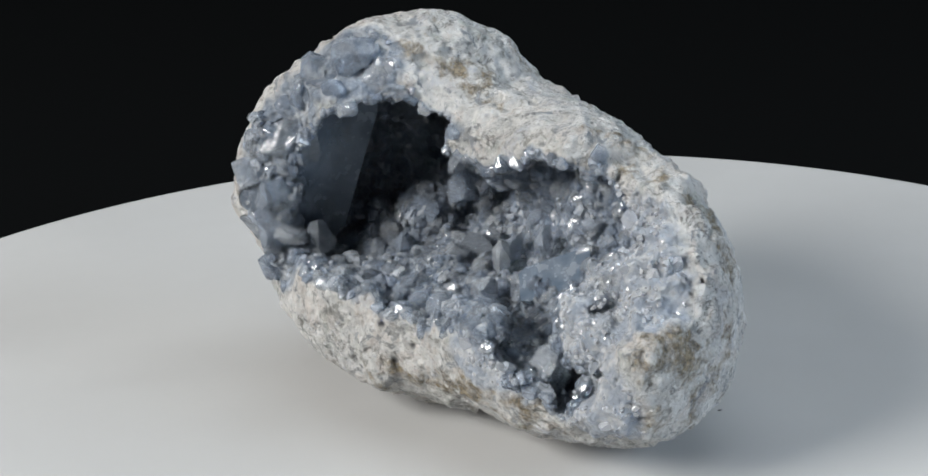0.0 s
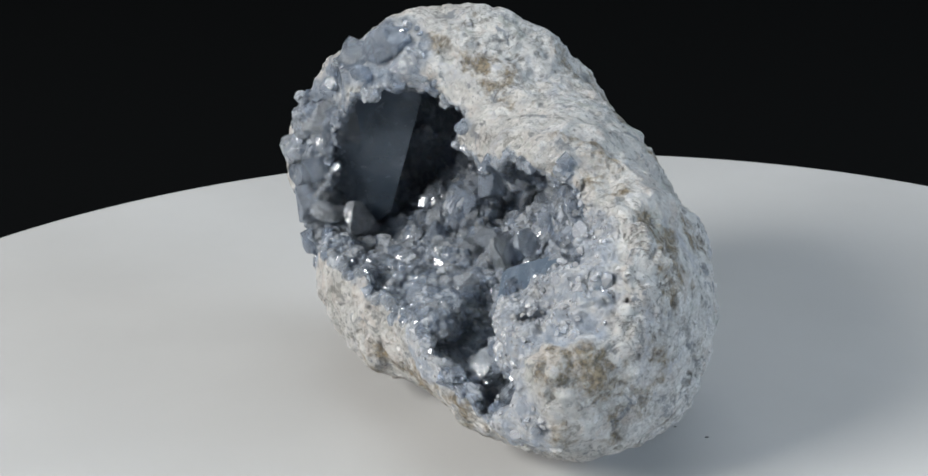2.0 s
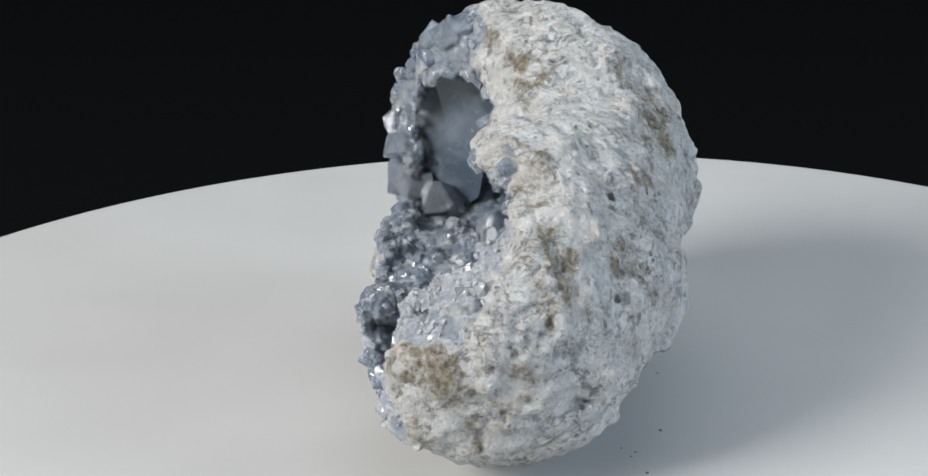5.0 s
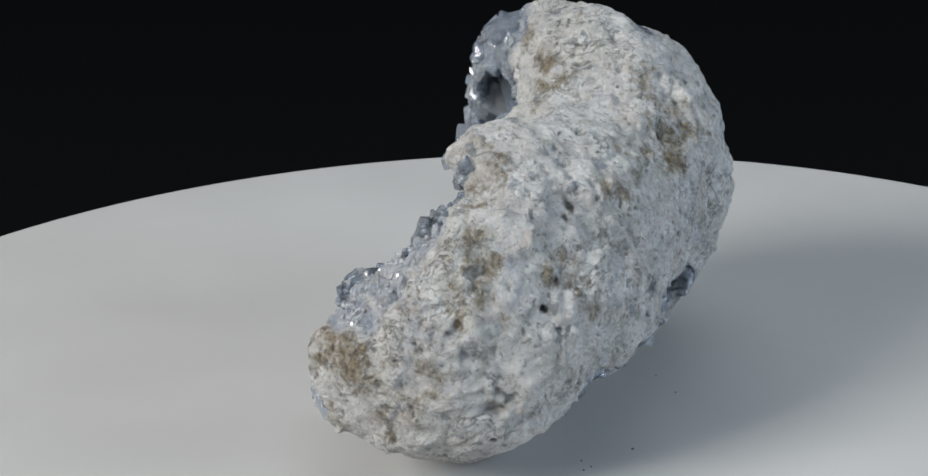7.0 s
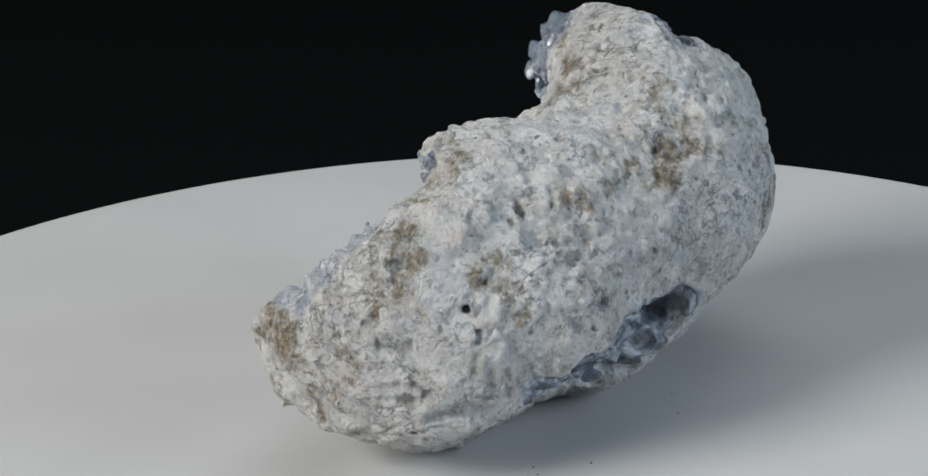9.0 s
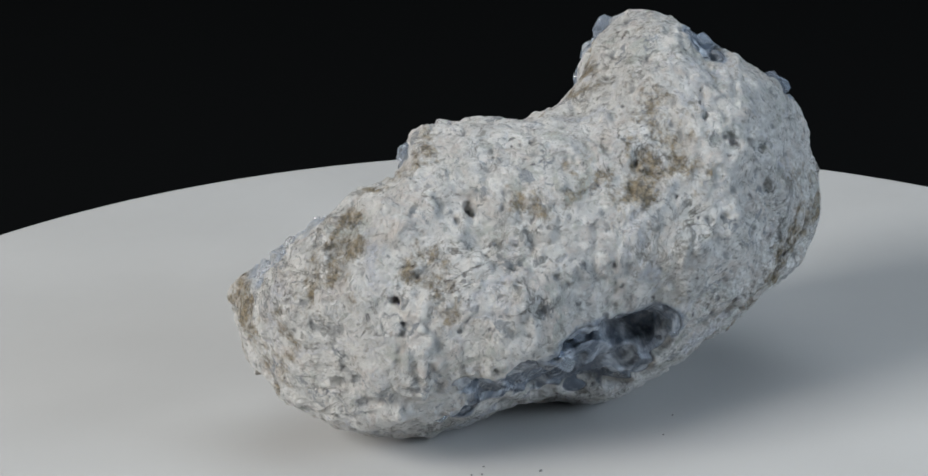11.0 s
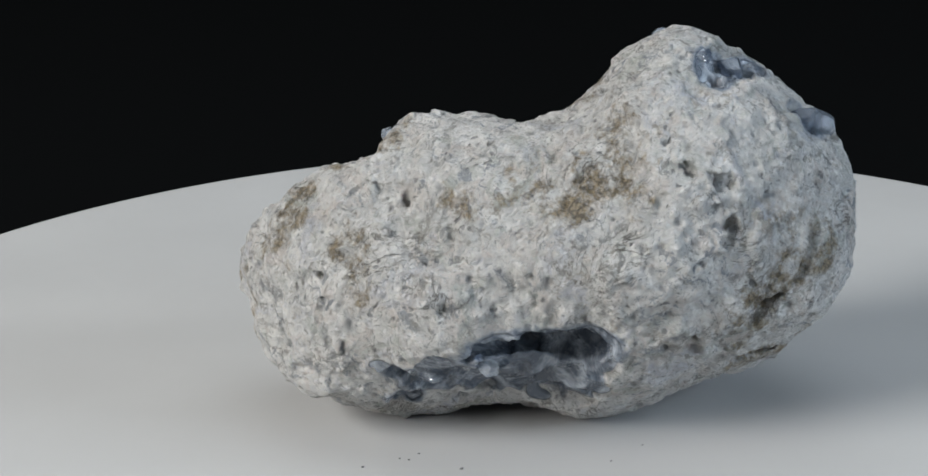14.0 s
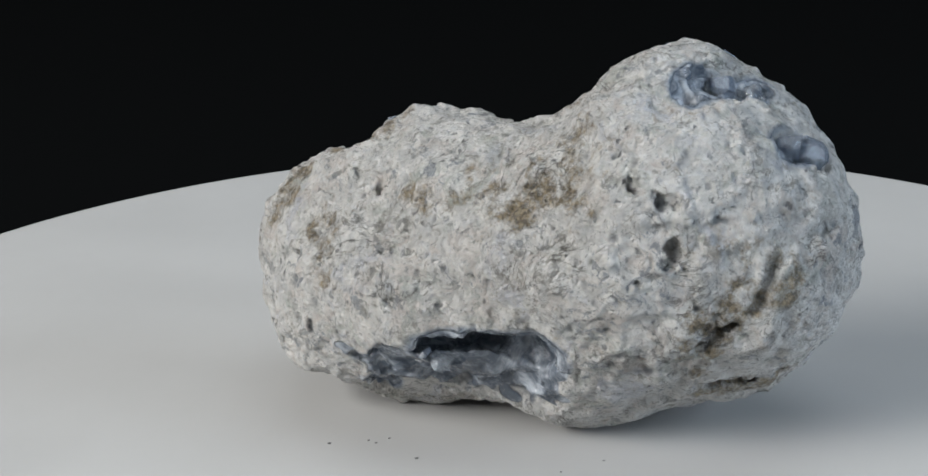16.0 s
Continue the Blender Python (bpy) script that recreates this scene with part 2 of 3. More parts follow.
# brown streaks: from, to, width
STAINS = [
    ((18, -18, 82), (28, -19, 77), 3), ((28, -19, 77), (36, -24, 72), 3), ((36, -26, 71), (45, -33, 64), 2.5), ((49, -30, 59), (51, -46, 40), 3),
    ((32, -66, 41), (39, -62, 37), 5), ((39, -62, 37), (43, -54, 29), 5), ((43, -54, 29), (48, -49, 31), 4), ((-3, 15, 83), (-8, 19, 88), 2.5),
    ((-36, 16, 90), (-24, 17, 92), 3.5), ((-34, -13, 11), (-10, -41, 23), 3.5), ((32, -63, 23), (41, -53, 21), 3), ((-14, 17, 88), (-5, 12, 81), 3),
    ((3, 35, 85), (12, 48, 71), 4), ((8, 37, 80), (25, 26, 71), 2.5), ((49, -33, 60), (51, -38, 53), 3), ((50, -48, 44), (50, -47, 37), 3),
    ((3, 35, 85), (10, 39, 77), 3), ((10, 39, 77), (15, 38, 71), 3), ((15, 38, 71), (24, 33, 67), 3.5), ((25, 22, 72), (29, 19, 70), 3),
    ((48, -38, 60), (52, -34, 54), 3), ((49, -12, 56), (54, -7, 46), 4), ((-26, 74, 58), (-21, 73, 43), 4.5), ((-21, 73, 43), (-12, 65, 33), 4.5),
    ((6, 38, 82), (16, 40, 71), 2.5), ((16, 40, 71), (27, 31, 62), 3), ((-19, 72, 58), (-17, 72, 47), 5), ((-17, 72, 47), (-7, 65, 35), 5),
    ((-22, 74, 49), (-30, 76, 51), 4), ((34, 10, 70), (34, 15, 67), 3), ((-20, 55, 19), (-44, 57, 18), 4),
    ((-14, -36, 22), (9, -52, 19), 4.5), ((51, -46, 42), (50, -36, 58), 3), ((-45, 44, 88), (-42, 46, 88), 3)]


# smooth broken crystal faces in the skin: place, radius, depth of the cut
CHIPS = [
    ((-28, 45, 93), 6, 1.6), ((-34, 46, 92), 5, 1.2), ((-41, 62, 80), 6, 1.8), ((-47, 64, 77), 5, 1.2),
    ((-41, 18, 93), 8, 1.8), ((-50, 16, 89), 7, 1.6), ((-61, 17, 70), 8, 1.8), ((-67, 18, 60), 7, 1.2), ((-70, 19, 51), 7, 1.4), ((-71, 26, 42), 7, 1.2), ((-60, 14, 41), 7, 1.4), ((-56, 16, 81), 6, 1.4)]


def lattice(i, j, k, seed):
    h = (i * 374761393 + j * 668265263 + k * 2147483647 + seed * 1274126177) & 0xFFFFFFFF
    h = ((h ^ (h >> 13)) * 1274126177) & 0xFFFFFFFF
    return ((h ^ (h >> 16)) & 0xFFFF) / 32767.5 - 1.0


def value_noise(p, size, seed):
    q = p / (size * MM)
    f = np.floor(q)
    w = q - f
    w = w * w * (3 - 2 * w)
    i, j, k = (f[..., c].astype(np.int64) + 5000 for c in range(3))
    out = 0.0
    for a in (0, 1):
        for b in (0, 1):
            for c in (0, 1):
                u = (w[..., 0] if a else 1 - w[..., 0]) * (w[..., 1] if b else 1 - w[..., 1]) * (w[..., 2] if c else 1 - w[..., 2])
                out = out + u * lattice(i + a, j + b, k + c, seed)
    return out


def hull(p):
    return melt(BODY, p, 9 * MM)


def hollow(p):
    d = melt(CAVITY, p, 3.5 * MM)
    d = np.maximum(d, -melt(MOUNDS, p, 2 * MM))
    return d + MM * (5.0 * (0.45 - np.abs(value_noise(p, 11, 21))) + 2.6 * (0.4 - np.abs(value_noise(p, 5.5, 22))) - 0.8)


def pocket(p):
    d = melt(POCKETS, p, 1.5 * MM) + MM * (2.0 * value_noise(p, 5, 31) + 1.0 * value_noise(p, 2.2, 32))
    return np.minimum(d, melt(PITS, p, 0.8 * MM) + MM * (0.5 * value_noise(p, 3, 33) + 0.5 * value_noise(p, 1.3, 34)))


def chip_planes():
    dice = np.random.default_rng(3)
    out = []
    lip = []
    for _ in range(46):
        centre, radii, m = LIP[dice.integers(3)]
        lip.append(((centre + dice.normal(0, 0.6, 3) * radii + np.array((3, 3, 0)) * MM) / MM, dice.uniform(3, 6.5), dice.uniform(0.4, 2.6)))
    for place, radius, depth in CHIPS + lip:
        c = np.array(place) * MM
        n = np.array([float(hull(c + e)) - float(hull(c - e)) for e in np.eye(3) * MM])
        for _ in range(4):
            c = c - n / np.linalg.norm(n) * float(hull(c))
            n = np.array([float(hull(c + e)) - float(hull(c - e)) for e in np.eye(3) * MM])
        n = n / np.linalg.norm(n) + dice.normal(0, 0.22, 3)
        out.append((c, n / np.linalg.norm(n), radius * MM, depth * MM))
    return out


CUTS = chip_planes()


def chipped(p, d):
    near = np.nonzero(((p[:, 0] > 0.0) & (p[:, 1] > -0.02) & (p[:, 2] < 0.045)) | ((p[:, 0] < -0.02) & (p[:, 1] > 0.0)))[0]
    part_p, part_d = p[near], d[near]
    for c, n, radius, depth in CUTS:
        q = part_p - c
        part_d = np.maximum(part_d, np.minimum(q @ n + depth, radius - np.sqrt((q * q).sum(-1))))
    d[near] = part_d
    return d


def rough_hull(p):
    d = hull(p)
    n = 0.9 * value_noise(p, 13, 1) + 0.9 * value_noise(p, 6, 2) - 0.7 * np.abs(value_noise(p, 3.6, 3)) + 0.42 * value_noise(p, 1.8, 4) + 0.24 * value_noise(p, 1.05, 5)
    dent = 1.6 * np.clip(value_noise(p, 2.6, 6) - 0.62, 0, 1) * 1.8
    broken = np.clip(0.6 - melt(RIM, p, 3 * MM) / (6 * MM), 0, 1)
    worn = broken * (1.6 - 3.2 * (0.42 - np.abs(value_noise(p, 8, 8))) - 1.4 * (0.4 - np.abs(value_noise(p, 4, 9))))
    return chipped(p, d + MM * (n + dent + worn + 0.15))


def solid(p):
    d = np.maximum(np.maximum(rough_hull(p), -hollow(p)), -pocket(p))
    near = np.nonzero((p[:, 0] > -0.016) & (p[:, 1] < -0.03))[0]
    q = p[near]
    d[near] = np.minimum(d[near], melt(KNOBS, q, 1.5 * MM) + MM * (1.0 * value_noise(q, 4, 41) + 0.8 * value_noise(q, 2, 42)))
    return d


def skin(field, low, high, step):
    """Quads on the zero of a distance field, one vertex in each crossed cell; the field is worked out near its zero alone."""
    wide = 5
    n = [int(np.ceil((b - a) / (step * wide))) * wide + 1 for a, b in zip(low, high)]
    axes = [a + step * np.arange(m) for a, m in zip(low, n)]
    rough_axes = [a[::wide] for a in axes]
    g = np.stack(np.meshgrid(*rough_axes, indexing="ij"), -1)
    coarse = field(g.reshape(-1, 3)).reshape(g.shape[:3])
    near = np.abs(coarse) < step * wide * 1.5
    f = coarse.astype(np.float32)
    for ax in range(3):
        f = np.repeat(f, wide, axis=ax)
        near = np.repeat(near, wide, axis=ax)
    half = wide // 2
    f = np.ascontiguousarray(f[half:half + n[0], half:half + n[1], half:half + n[2]])
    near = near[half:half + n[0], half:half + n[1], half:half + n[2]]
    pad = [(0, a - b) for a, b in zip(n, f.shape)]
    f, near = np.pad(f, pad, mode="edge"), np.pad(near, pad, mode="edge")
    idx = np.nonzero(near)
    value = np.empty(len(idx[0]), np.float32)
    for s in range(0, len(value), 400000):
        e = slice(s, s + 400000)
        value[e] = field(np.stack([axes[c][idx[c][e]] for c in range(3)], -1))
    f[idx] = value
    s = f < 0
    cells = [m - 1 for m in n]
    total, count = np.zeros((*cells, 3), np.float32), np.zeros(cells, np.float32)
    for ax in range(3):
        for u in (0, 1):
            for v in (0, 1):
                o = [0, 0, 0]
                o[(ax + 1) % 3], o[(ax + 2) % 3] = u, v
                e = list(o)
                e[ax] = 1
                a = f[o[0]:o[0] + cells[0], o[1]:o[1] + cells[1], o[2]:o[2] + cells[2]]
                b = f[e[0]:e[0] + cells[0], e[1]:e[1] + cells[1], e[2]:e[2] + cells[2]]
                i = np.nonzero((a < 0) != (b < 0))
                w = a[i] / (a[i] - b[i])
                for c in range(3):
                    total[(*i, c)] += o[c] + (w if c == ax else 0)
                count[i] += 1
    used = np.nonzero(count > 0)
    index = np.full(cells, -1, np.int64)
    index[used] = np.arange(len(used[0]))
    verts = (np.stack(used, -1) + total[used] / count[used][:, None]) * step + np.array(low)
    quads = []
    for ax in range(3):
        a = s[tuple(slice(1, -1) if i != ax else slice(0, -1) for i in range(3))]
        b = s[tuple(slice(1, -1) if i != ax else slice(1, None) for i in range(3))]
        i, j, k = np.nonzero(a != b)
        flip = a[i, j, k]
        base = [i + (ax != 0), j + (ax != 1), k + (ax != 2)]
        ring = []
        for du, dv in ((-1, -1), (0, -1), (0, 0), (-1, 0)):
            c = list(base)
            c[(ax + 1) % 3] = c[(ax + 1) % 3] + du
            c[(ax + 2) % 3] = c[(ax + 2) % 3] + dv
            ring.append(index[c[0], c[1], c[2]])
        ring = np.stack(ring, -1)
        ring[~flip] = ring[~flip][:, ::-1]
        quads.append(ring)
    return verts, np.concatenate(quads)


def normals_of(field, p, e=0.0012):
    n = np.stack([field(p + d) - field(p - d) for d in np.eye(3) * e], -1)
    return n / (np.linalg.norm(n, axis=-1, keepdims=True) + 1e-12)


geode = thing("geode", "pale grey celestite geode with blue crystal cavity on a turntable", "mineral geode")
v, q = skin(solid, (-0.085, -0.075, -0.003), (0.068, 0.085, 0.106), 0.0006)
v[:, 2] = np.maximum(v[:, 2], 0.0)
shell_mesh = mesh_from("rock_shell", v.tolist(), q.tolist(), m_rock)
inner = hollow(v)
stain = np.zeros(len(v))
soft = v + MM * np.stack([4.0 * value_noise(v, 7, 61 + c) + 2.2 * value_noise(v, 2.6, 71 + c) for c in range(3)], -1)
for a, b, r in STAINS:
    a, b = np.array(a) * MM, np.array(b) * MM
    w = np.clip((soft - a) @ (b - a) / ((b - a) @ (b - a)), 0, 1)
    d = np.linalg.norm(soft - a - w[:, None] * (b - a), axis=1) / (r * MM)
    stain = np.maximum(stain, np.clip(1.45 - 0.75 * d, 0, 1))
# ice-blue crystal ground: the hollow, its lips, the pockets and the broken rim
rim = np.clip(0.75 - melt(RIM, v, 3 * MM) / (7 * MM), 0, 0.75)
blue = np.maximum(np.maximum(np.clip(1.0 - inner / (3.0 * MM), 0, 1), np.clip(1.1 - melt(POCKETS, v, 2 * MM) / (3.5 * MM), 0, 1)), rim)
# mask of the carved dents, for the shade painted in them
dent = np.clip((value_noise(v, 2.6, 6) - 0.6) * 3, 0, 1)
glass = np.zeros(len(v))
for c, n, radius, depth in CUTS:
    flat = np.clip(1.0 - np.abs((v - c) @ n + depth) / (1.0 * MM), 0, 1)
    glass = np.maximum(glass, np.clip(2.5 - 2.5 * np.linalg.norm(v - c, axis=1) / (radius * 1.05), 0, 1) * (0.45 + 0.55 * flat))
frost = np.where(v[:, 0] > -0.02, rim, 0.0)
for one in LIP:
    glass = np.maximum(glass, np.clip(0.95 - lobe_distance(one, v) / (5 * MM), 0, 1))
nest = melt(POCKETS[:9], v, 2 * MM)
glass = np.maximum(glass, np.clip(1.0 - nest / (2.5 * MM), 0, 1))
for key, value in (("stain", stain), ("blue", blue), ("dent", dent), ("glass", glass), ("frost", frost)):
    shell_mesh.attributes.new(key, "FLOAT", "POINT").data.foreach_set("value", value.astype(np.float32))
shell = new("rock_shell", shell_mesh)
shell.parent = geode
shell["label"] = "rough pale grey outer rock with brown stains"


# ---- crystals ----
def crystal_mesh(rng, sides=6, flat=1.0, point=0.35, chisel=0.0, blunt=(0.12, 0.4)):
    """A prism of width 1 from -0.5 to its shoulder, closed by slanting faces with a small blunt end at height 1."""
    bm = bmesh.new()
    angles = [math.tau * (i + rng.uniform(-0.22, 0.22)) / sides for i in range(sides)]
    radii = [0.5 * rng.uniform(0.86, 1.08) for _ in angles]
    tip = (rng.uniform(-0.12, 0.12), rng.uniform(-0.12, 0.12))
    levels = [(-0.5, 0.92, (0, 0)), (1 - point, 1.0, (0, 0)), (1.0, rng.uniform(*blunt), tip)]
    rings = []
    for z, k, c in levels:
        rings.append([bm.verts.new((c[0] + k * r * math.cos(a) * (1 if z < 1 else 1 + chisel), c[1] + k * flat * r * math.sin(a), z + (rng.uniform(-0.09, 0.09) if z == 1 - point else 0.0))) for a, r in zip(angles, radii)])
    for a, b in zip(rings, rings[1:]):
        for i in range(sides):
            j = (i + 1) % sides
            bm.faces.new((a[i], a[j], b[j], b[i]))
    bm.faces.new(rings[0][::-1])
    bm.faces.new(rings[-1])
    me = bpy.data.meshes.new("crystal")
    bm.to_mesh(me)
    bm.free()
    me.materials.append(m_crystal)
    return me


rng = random.Random(7)
KINDS = [crystal_mesh(rng, rng.choice((5, 6, 6, 8)), rng.uniform(0.6, 1.0), rng.uniform(0.2, 0.5), rng.uniform(0, 1.2)) for _ in range(14)]


def shard_mesh(rng, cuts=9):
    """A broken crystal: a block of width 1 split along several planes."""
    bm = bmesh.new()
    bmesh.ops.create_cube(bm, size=1.0, matrix=Matrix.Translation((0, 0, 0.35)) @ Matrix.Diagonal((1.0, rng.uniform(0.8, 1.0), 1.4, 1)))
    for _ in range(cuts):
        n = Vector([rng.gauss(0, 1) for _ in range(3)])
        n.z = abs(n.z) * 0.8
        n.normalize()
        made = bmesh.ops.bisect_plane(bm, geom=bm.verts[:] + bm.edges[:] + bm.faces[:], plane_co=Vector((0, 0, 0.35)) + n * rng.uniform(0.42, 0.6), plane_no=n, clear_outer=True)
        rim = [e for e in made["geom_cut"] if isinstance(e, bmesh.types.BMEdge)]
        if len(rim) > 2:
            bmesh.ops.contextual_create(bm, geom=rim)
    bmesh.ops.dissolve_degenerate(bm, dist=0.02, edges=bm.edges)
    bmesh.ops.recalc_face_normals(bm, faces=bm.faces)
    me = bpy.data.meshes.new("crystal")
    bm.to_mesh(me)
    bm.free()
    me.materials.append(m_crystal)
    return me


SHARDS = [shard_mesh(rng) for _ in range(14)]
KINDS += SHARDS[:8]
FROST = [me.copy() for me in KINDS]
for me in FROST:
    me.materials.clear()
    me.materials.append(m_frost)


def aimed(place, axis, width, length, spin, flat=1.0):
    turn = Vector(axis).to_track_quat("Z", "Y").to_matrix().to_4x4()
    return Matrix.Translation(Vector(place)) @ turn @ Matrix.Rotation(spin, 4, "Z") @ Matrix.Diagonal((width, width * flat, length, 1))


def crystal(place, axis, width, length, spin=0.0, flat=1.0, kind=None, label=""):
    ob = new("crystal", kind or rng.choice(KINDS))
    ob.parent = geode
    ob.matrix_basis = aimed(Vector(place) * MM, axis, width * MM, length * MM, spin, flat)
    if label:
        ob["label"] = label
    return ob


def block(place, right, up, size, slope=0.12, label=""):
    """A tabular crystal: a slab with bevelled rims, its broad face looking along right x up."""
    r, u = Vector(right).normalized(), Vector(up).normalized()
    n = r.cross(u).normalized()
    w, h, d = (s * MM / 2 for s in size)
    bm = bmesh.new()
    loops = []
    for depth, k in ((-d, 0.9), (-d * 0.4, 1.0), (d * 0.55, 1.0), (d, 1 - slope)):
        loops.append([bm.verts.new(Vector(place) * MM + r * (w * a * k) + u * (h * b * k) + n * depth) for a, b in ((-1, -0.8), (-0.75, -1), (0.8, -1), (1, -0.85), (1, 0.8), (0.85, 1), (-0.8, 1), (-1, 0.75))])
    for a, b in zip(loops, loops[1:]):
        for i in range(8):
            bm.faces.new((a[i], a[(i + 1) % 8], b[(i + 1) % 8], b[i]))
    bm.faces.new(loops[0][::-1])
    bm.faces.new(loops[-1])
    return part("crystal", bm, m_cloud, geode, label, smooth=False)


# the large crystals of the chamber and its rim
block((-54.4, 31.5, 62), (0.83, 0.52, -0.254), (0.31, -0.03, 0.95), (24, 44, 16), 0.03, label="large smooth blue-grey tabular crystal")
block((12.3, -17.2, 41.6), (0.83, -0.37, 0.41), (-0.03, 0.54, 0.54), (22, 10, 8), 0.03, label="smooth slanting blue-grey crystal")


# broken blocks of the rim and the chamber
for place, face, size in (
        ((-42, 24, 88), (0.1, -0.7, 0.6), 12), ((-50, 22, 85), (-0.3, -0.6, 0.7), 9), ((-57, 25, 68), (-0.5, -0.8, 0.3), 12),
        ((-54, 24, 38), (0.1, -0.8, 0.5), 10), ((-35, 20, 86), (0.2, -0.8, 0.2), 8), ((-31, 18, 84), (0.3, -0.9, -0.2), 7), ((-63, 23, 45), (-0.5, -0.8, 0.1), 10),
        ((-24, 35, 42), (0.1, -0.7, 0.7), 9), ((-46, 34, 33), (0.2, -0.6, 0.8), 7), ((-12, 30, 53), (-0.3, -0.9, 0.2), 7), ((-34, 36, 36), (0.0, -0.6, 0.8), 7),
        ((-8, -34, 38), (-0.1, -0.7, 0.6), 7), ((8, -41, 29), (-0.2, -0.8, 0.6), 8), ((-19, -17, 34), (-0.1, -0.6, 0.8), 7), ((-45, 62, 76), (-0.3, 0.8, 0.5), 7), ((-40, 60, 78), (-0.1, 0.8, 0.6), 6), ((-33, 43, 90), (0.0, 0.6, 0.8), 6)):
    crystal(place, face, size, size * 0.85, rng.uniform(0, 6.28), kind=rng.choice(SHARDS))
for place, axis, width, length, flat in (
        ((-41, 21, 89), (-0.15, -0.45, 0.9), 12, 10, 0.8), ((-49, 21, 85), (-0.4, -0.6, 0.7), 12, 8, 0.9), ((-61, 23, 70), (-0.4, -0.85, 0.3), 13, 9, 0.9),
        ((-59, 20, 43), (-0.2, -0.95, 0.2), 14, 10, 0.8), ((-63, 22, 39), (-0.6, -0.8, 0.0), 9, 7, 1), ((-63, 20, 55), (-0.4, -0.9, 0.1), 12, 8, 0.9), ((-56, 21, 64), (0.1, -0.95, 0.2), 8, 6, 0.9), ((-34, 19, 86), (0.1, -0.5, -0.7), 8, 9, 0.9),
        ((-39, 19, 85), (0.0, -0.7, -0.5), 8, 8, 0.7), ((-26, 17, 85), (0.1, -0.8, -0.4), 7, 6, 0.8), ((-55, 20, 80), (-0.2, -0.9, 0.3), 7, 6, 1),
        ((-30, 24, 34), (0.1, -0.4, 0.9), 9, 10, 0.9), ((-15, 10, 37), (0.1, -0.5, 0.85), 10, 10, 0.9), ((-38, 15, 32), (0.0, -0.5, 0.85), 8, 8, 1),
        ((-3, -2, 42), (0.0, -0.6, 0.8), 11, 9, 0.8), ((13, -38, 30), (-0.1, -0.8, 0.5), 9, 8, 0.9), ((-13, 27, 53), (-0.4, -0.8, 0.2), 11, 9, 0.9),
        ((-24, 8, 33), (0.0, -0.4, 0.9), 8, 7, 0.9), ((-8, -14, 37), (0.1, -0.5, 0.85), 8, 8, 0.9), ((8, -12, 50), (-0.1, -0.8, 0.6), 9, 9, 0.9),
        ((-30, 43, 40), (0.1, -0.6, 0.7), 13, 10, 0.8), ((-20, 40, 44), (0.0, -0.8, 0.4), 12, 9, 0.8), ((-38, 44, 40), (0.2, -0.7, 0.5), 11, 9, 0.9),
        ((-14, 26, 62), (-0.2, -0.7, -0.4), 9, 8, 0.8), ((-10, 12, 38), (0.0, -0.5, 0.8), 12, 9, 0.8), ((0, 4, 42), (0.0, -0.6, 0.7), 10, 8, 0.9),
        ((-44, 42, 87), (-0.2, 0.5, 0.8), 8, 4, 0.8)):
    crystal(place, axis, 0.7 * width, 0.85 * length, rng.uniform(0, 6.28), flat)

for place, axis, width, length, flat in (
        ((33, -49, 53), (-0.2, -0.4, 0.85), 8, 5, 0.9), ((27, -45, 53), (-0.3, -0.5, 0.8), 8, 6, 0.8), ((38, -46, 56), (0.0, -0.3, 0.9), 7, 4, 0.9), ((20, -42, 47), (-0.3, -0.8, 0.5), 8, 5, 0.9),
        ((23, -60, 36), (-0.1, -0.9, 0.3), 7, 4, 0.9), ((22, -60, 22), (-0.1, -0.9, 0.2), 9, 5, 0.9), ((-12, -40, 35), (-0.1, -0.8, 0.5), 7, 4, 0.9), ((29, -33, 61), (-0.2, -0.6, 0.7), 8, 5, 0.9)):
    crystal(Vector(place) - 1.5 * Vector(axis), axis, 0.6 * width, length, rng.uniform(0, 6.28), flat, kind=rng.choice(FROST))
# the crust: crystals seated all over the hollow and the broken rim
grown = np.nonzero((inner < 0.8 * MM) | ((melt(RIM, v, 3 * MM) < 0) & (value_noise(v, 4, 51) > -0.1) & (stain < 0.4)))[0]
dice = np.random.default_rng(5)
order = dice.permutation(grown)
sugary = (v[:, 0] > 0.011) & (v[:, 1] < -0.026) & (v[:, 2] > 0.035)
left_rim = (v[:, 0] < -0.036) & (inner > 0.8 * MM)


def spaced(order, gap, most):
    taken, cellmap = [], {}
    for i in order:
        p = v[i]
        key = tuple(np.floor(p / gap).astype(int))
        near = (cellmap.get((key[0] + a, key[1] + b, key[2] + c)) for a in (-1, 0, 1) for b in (-1, 0, 1) for c in (-1, 0, 1))
        if all(o is None or ((v[o] - p) ** 2).sum() > gap * gap for o in near):
            cellmap[key] = i
            taken.append(i)
            if len(taken) == most:
                break
    return np.array(taken)


ground = lambda p: np.maximum(hull(p), -hollow(p))
seats = spaced(order[~left_rim[order]], 3.9 * MM, 235)
facing = normals_of(ground, v[seats])
